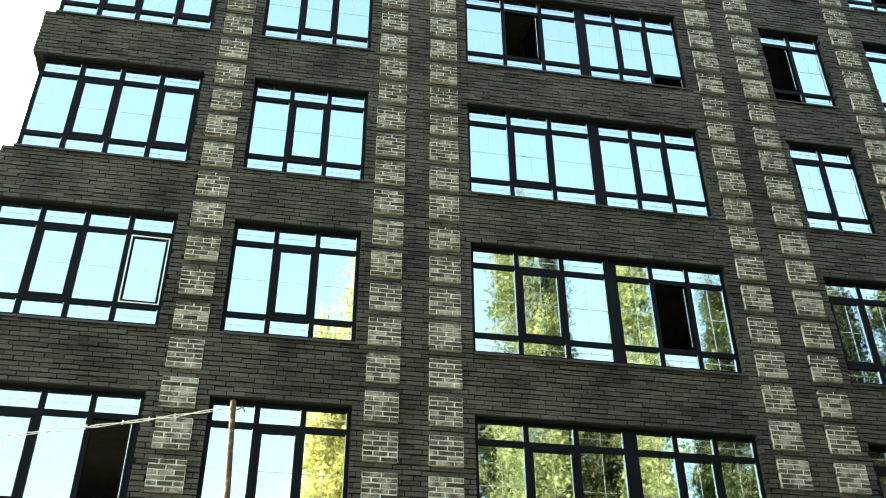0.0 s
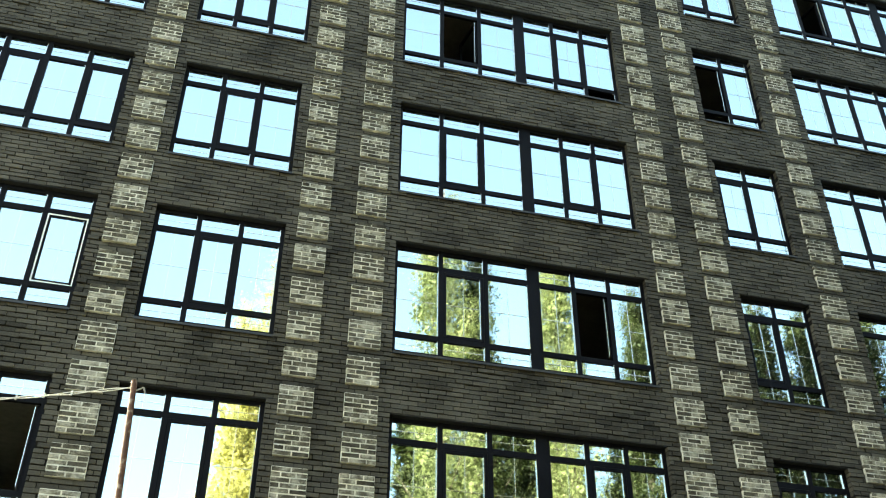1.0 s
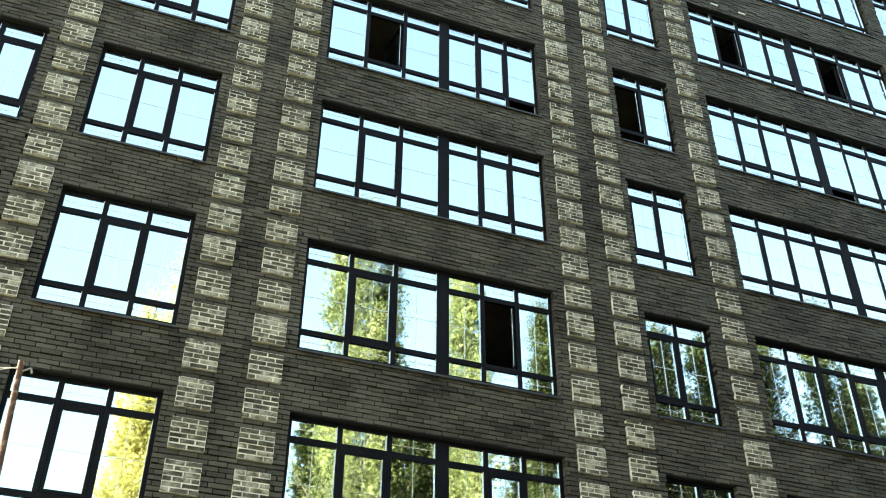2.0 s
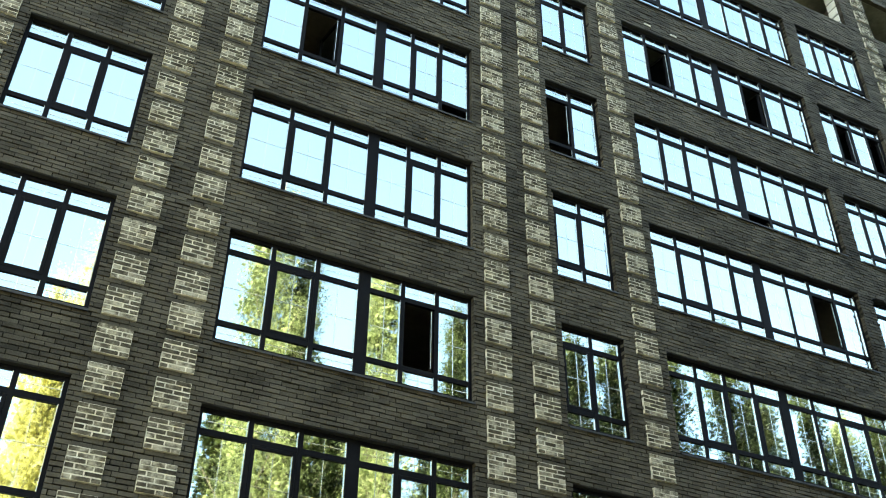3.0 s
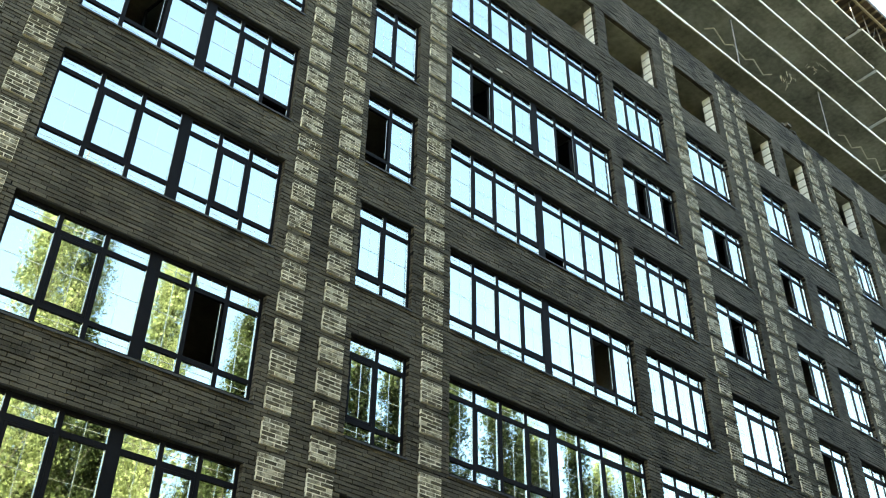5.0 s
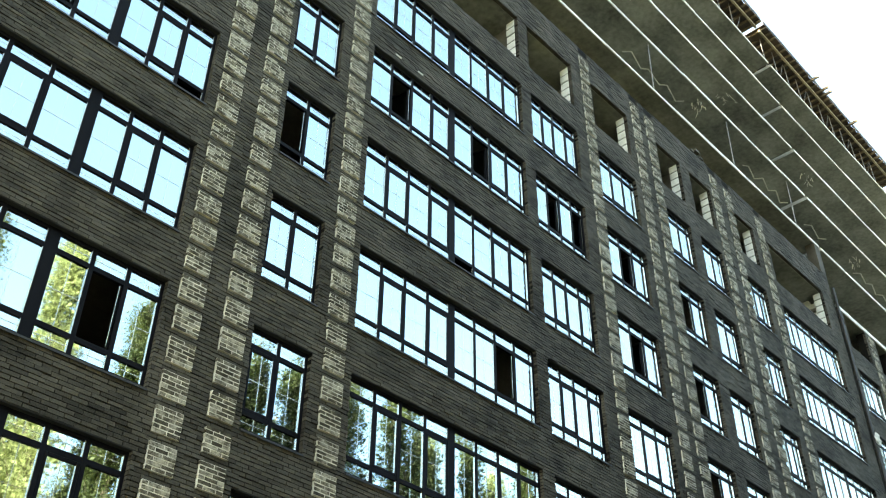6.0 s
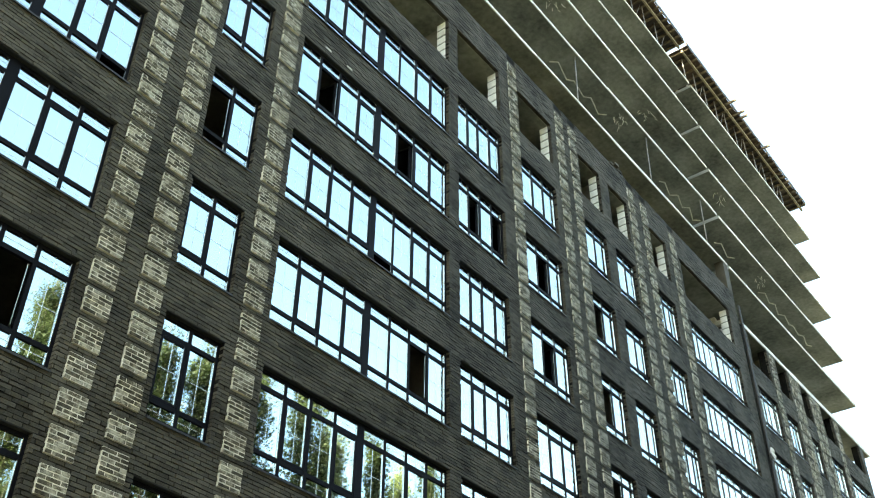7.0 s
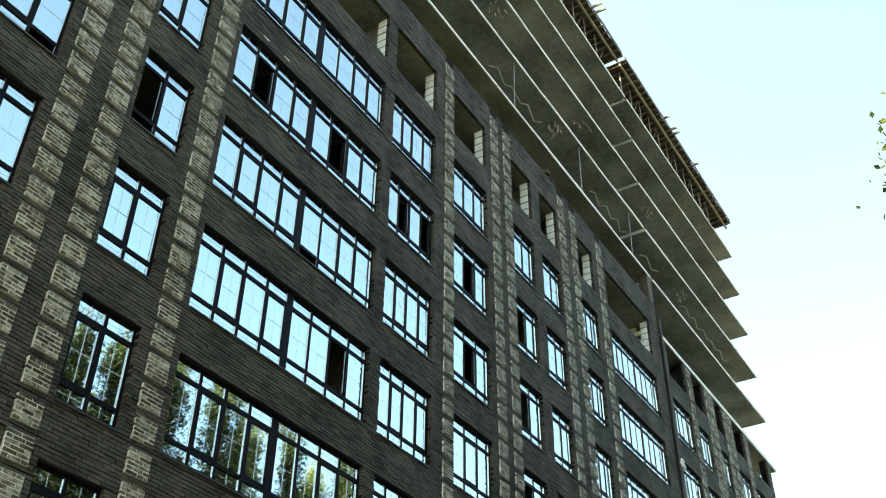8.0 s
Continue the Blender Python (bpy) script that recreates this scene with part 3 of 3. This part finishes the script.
def poplar(x, y, h, r, gold, seed):
    rs = np.random.RandomState(seed)
    tree = tagged(new("poplar"), "tall poplar with %s leaves beside the site" % (("green", "yellowing", "golden")[gold]), "tree", "poplars")
    tree.location = (x, y, 0)
    bm = bmesh.new()
    lean = rs.uniform(-0.4, 0.4, 2)
    top = Vector((lean[0], lean[1], h * 0.96))
    segs = 7
    for i in range(segs):
        a, b = top * (i / segs), top * ((i + 1) / segs)
        rod(bm, a, b, 0.30 * (1 - i / segs) + 0.02, 0.30 * (1 - (i + 1) / segs) + 0.02, n=8)
    centres, sizes = [], []
    for i in range(90):
        u = 0.16 + 0.80 * ((i + rs.uniform()) / 90)
        ang = rs.uniform(0, math.tau)
        reach = r * (math.sin(min(1, (1.02 - u) / 0.62) * math.pi / 2) ** 0.8) * rs.uniform(0.45, 1.12)
        base = top * max(0.08, u - 0.10)
        tip = top * u + Vector((math.cos(ang) * reach, math.sin(ang) * reach, rs.uniform(0, 0.5)))
        rod(bm, base, tip, 0.05 * (1.1 - u) + 0.012, 0.008, n=5)
        for f in (0.3, 0.55, 0.8, 1.0):
            centres.append(base.lerp(tip, f))
            sizes.append(rs.uniform(0.40, 0.78) * (0.6 + 0.4 * r / 1.8))
    part("trunk", bm, M_BARK, tree)
    core, wide = [], []
    for i in range(210):
        u = 0.14 + 0.80 * rs.uniform()
        reach = 0.78 * r * (math.sin(min(1, (1.02 - u) / 0.62) * math.pi / 2) ** 0.8) * math.sqrt(rs.uniform())
        ang = rs.uniform(0, math.tau)
        core.append(top * u + Vector((math.cos(ang) * reach, math.sin(ang) * reach, 0)))
        wide.append(0.5 * (0.6 + 0.4 * r / 1.8))
    part("inner_crown", leaves_mesh("inner_crown", core, wide, 44 if x < 18 else 50 if y > -20 and x < 40 else 24, 0.085 if y > -20 else 0.13, (M_LEAF, M_GOLD, M_AMBER)[gold], rs), None, tree, "darker shaded leaves")
    part("crown", leaves_mesh("crown", centres, sizes, *grade(x, y), (M_LEAF, M_GOLD, M_AMBER)[gold], rs), None, tree)


TREES = ((3.2, -16.5, 25.0, 2.1, 2), (1.75, -16.2, 20.5, 1.4, 2), (8.3, -17.0, 27.6, 1.9, 1), (9.9, -17.4, 25.5, 1.5, 0), (12.7, -17.0, 26.6, 1.6, 1), (15.6, -17.3, 24.8, 1.6, 0),
         (4.6, -20.5, 19.0, 1.6, 1), (8.5, -20.6, 19.8, 1.9, 0), (12.7, -20.4, 20.5, 1.8, 0), (17.0, -20.6, 20.0, 1.9, 0), (11.0, -21.0, 19.5, 1.8, 0), (14.3, -21.5, 20.0, 1.6, 0), (18.6, -17.5, 20.5, 1.8, 0), (21.0, -17.2, 25.0, 1.8, 0),
         (23.4, -17.0, 25.5, 1.7, 0), (26.5, -17.5, 26.5, 1.8, 0), (29.0, -17.1, 28.0, 1.8, 0), (31.4, -17.3, 25.0, 1.8, 1), (34.0, -17.0, 26.0, 1.7, 0),
         (36.4, -17.4, 25.0, 1.7, 1), (39.0, -17.2, 27.0, 1.8, 0), (42.0, -17.0, 24.0, 1.6, 0), (45.5, -17.4, 25.5, 1.7, 1), (49.5, -17.2, 24.5, 1.6, 0),
         (54.0, -17.0, 25.0, 1.7, 0), (58.0, -17.4, 24.0, 1.7, 0), (19.6, -20.5, 22.0, 1.8, 0), (24.8, -20.5, 24.0, 1.8, 0), (27.6, -20.3, 23.0, 1.8, 0), (32.6, -20.4, 24.0, 1.9, 0), (37.6, -20.2, 23.5, 1.9, 0), (22.0, -22.0, 19.0, 1.9, 0), (30.0, -22.0, 20.0, 1.9, 0), (35.0, -22.0, 20.0, 1.9, 0))
for i, (x, y, h, r, gold) in enumerate(TREES):
    poplar(x, y, h, r, gold, 40 + i)


def small_tree(x, y):
    """A young broad-leaved tree beside the path."""
    rs = np.random.RandomState(7)
    tree = tagged(new("maple_tree"), "young broad-leaved tree with green and yellow leaves", "tree")
    tree.location = (x, y, 0)
    bm = bmesh.new()
    rod(bm, (0, 0, 0), (0.1, 0.05, 5.2), 0.13, 0.08, n=10)
    centres, sizes = [], []
    for i in range(46):
        d = Vector(rs.normal(0, 1, 3))
        d.z = abs(d.z) * 0.9 - 0.15
        d.normalize()
        start = Vector((0.08, 0.04, 4.2 + 1.0 * rs.uniform()))
        tip = Vector((0.1, 0.05, 7.7)) + d * 1.75 * rs.uniform(0.5, 1.0)
        rod(bm, start, tip, 0.035, 0.006, n=5)
        centres += [start.lerp(tip, 0.7), tip]
        sizes += [0.5, 0.55]
    part("trunk", bm, M_BARK, tree)
    part("crown", leaves_mesh("crown", centres, sizes, 95, 0.038, M_LEAF, rs), None, tree)


small_tree(9.15, -13.99)


# ---- brickwork: quoin strips of pale blocks ----
def block_mesh(seed):
    """Six courses, two bricks wide, set proud of the wall in pale mortar."""
    rs = random.Random(seed)
    mortar, bricks = [(0.0, STRIP_W, -0.031, 0.09, 0.004, BLOCK_H - rs.choice((0.002, 0.002, 0.03)))], []
    for c in range(6):
        cuts = [0, rs.uniform(0.22, 0.26), STRIP_W] if (c + seed) % 2 else [0, rs.uniform(0.10, 0.14), rs.uniform(0.33, 0.37), STRIP_W]
        for a, b in zip(cuts, cuts[1:]):
            y = -0.034 - rs.uniform(0, 0.007)
            j0, j1 = rs.uniform(0.007, 0.012), rs.uniform(0.007, 0.012)
            j0, j1 = (j0 if a else rs.uniform(-0.004, 0.010)), (j1 if b < STRIP_W else rs.uniform(-0.004, 0.010))
            bricks.append((a + j0, b - j1, y, 0.05, c * COURSE + rs.uniform(0.008, 0.013), (c + 1) * COURSE - rs.uniform(0.008, 0.013)))
    me = boxes_mesh("quoin_block", mortar + bricks, M_LIGHT)
    me.materials.append(M_LIME)
    me.polygons.foreach_set("material_index", np.array([1] * 5 + [0] * 5 * len(bricks), dtype=np.int32))
    return me


BLOCKS = [block_mesh(s) for s in range(14)]
BOTTOM = 3.0
for sx in STRIPS:
    strip = new("quoin_strip")
    strip.parent = wall
    strip.location = (sx, 0, 0)
    strip["label"] = "strip of brick blocks in pale smeared mortar"
    z = BOTTOM - LOW
    top = PARAPET if sx < 38 else 25.7
    while z + BLOCK_H <= top + 0.01:
        ob = part("quoin_block", rnd.choice(BLOCKS), None, strip, at=(rnd.uniform(-0.006, 0.006), rnd.uniform(-0.004, 0.004), z + rnd.uniform(-0.004, 0.004)))
        z += BLOCK_PITCH

# ---- brickwork: the dark bricks, course by course ----
NEAR = (1.95, 2.98, 7.2, 12.0)      # the stretch whose bricks are single pieces
holes = [(a, b, z0, z1) for _, _, a, b, z0, z1 in opening_rows()]
rs = random.Random(11)
single, joined = [], []
shift = [rs.uniform(-0.03, 0.03) for _ in range(97)]
c = round(BOTTOM / COURSE) - 1
while (c + 1) * COURSE <= PARAPET + 0.001:
    z = c * COURSE
    mid = z + COURSE / 2
    end = XW if mid < 25.7 else GAP[0] - 0.1
    cut = [(a, b) for a, b, z0, z1 in holes if z0 < mid < z1]
    if (mid + LOW) % BLOCK_PITCH < BLOCK_H:
        cut += [(s - 0.006, s + STRIP_W + 0.006) for s in STRIPS]
    cut.append((38.10, 38.32))
    if any(z0 < mid < z1 for _, _, z0, z1 in holes[:8]):
        cut.append((X0 - 1, BAYS["A"][0]))
    cut.sort()
    x, spans = X0, []
    for a, b in cut:
        if a > x + 0.03:
            spans.append((x, a))
        x = max(x, b)
    if x < end:
        spans.append((x, end))
    for a, b in spans:
        b = min(b, end)
        g = math.floor(a / 0.26) * 0.26 - 0.26 + (0.13 if c % 2 else 0.0) + shift[c % len(shift)]
        while g < b:
            l, r = max(a, g + rs.uniform(-0.004, 0.004)), min(b, g + 0.26 + rs.uniform(-0.004, 0.004))
            if r - l > 0.03:
                y = rs.gauss(0, 0.0055)
                row = (l + (0.0065 if l > a else 0), r - (0.0065 if r < b else 0), y, 0.115, z + 0.0085 + rs.uniform(-0.0045, 0.0045), z + COURSE - 0.0085 + rs.uniform(-0.0045, 0.0045))
                inside = NEAR[0] < l and r < NEAR[1] and NEAR[2] < z < NEAR[3]
                (single if inside and len(single) < 300 else joined).append(row)
            g += 0.26
    c += 1
part("brickwork", boxes_mesh("brickwork", joined, M_BRICK), None, wall)["kind"] = "stuff"
brick_meshes = {}
for x0, x1, y0, y1, z0, z1 in single:
    key = round((x1 - x0) * 100)
    if key not in brick_meshes:
        brick_meshes[key] = boxes_mesh("brick", [(0, x1 - x0, 0, 0.115, 0, COURSE - 0.017)], M_BRICK)
    part("brick", brick_meshes[key], None, wall, at=(x0, y0, z0))

# two smears of pale mortar on the spandrel over the eight-light window
for x in (12.03, 12.80):
    bm = bmesh.new()
    box(bm, x - 0.10, x + 0.10, -0.012, 0.004, 20.14, 20.185)
    bmesh.ops.bevel(bm, geom=bm.edges[:], offset=0.005, segments=1, affect="EDGES")
    part("mortar_smear", bm, M_LIME, wall, "pale smear of mortar")
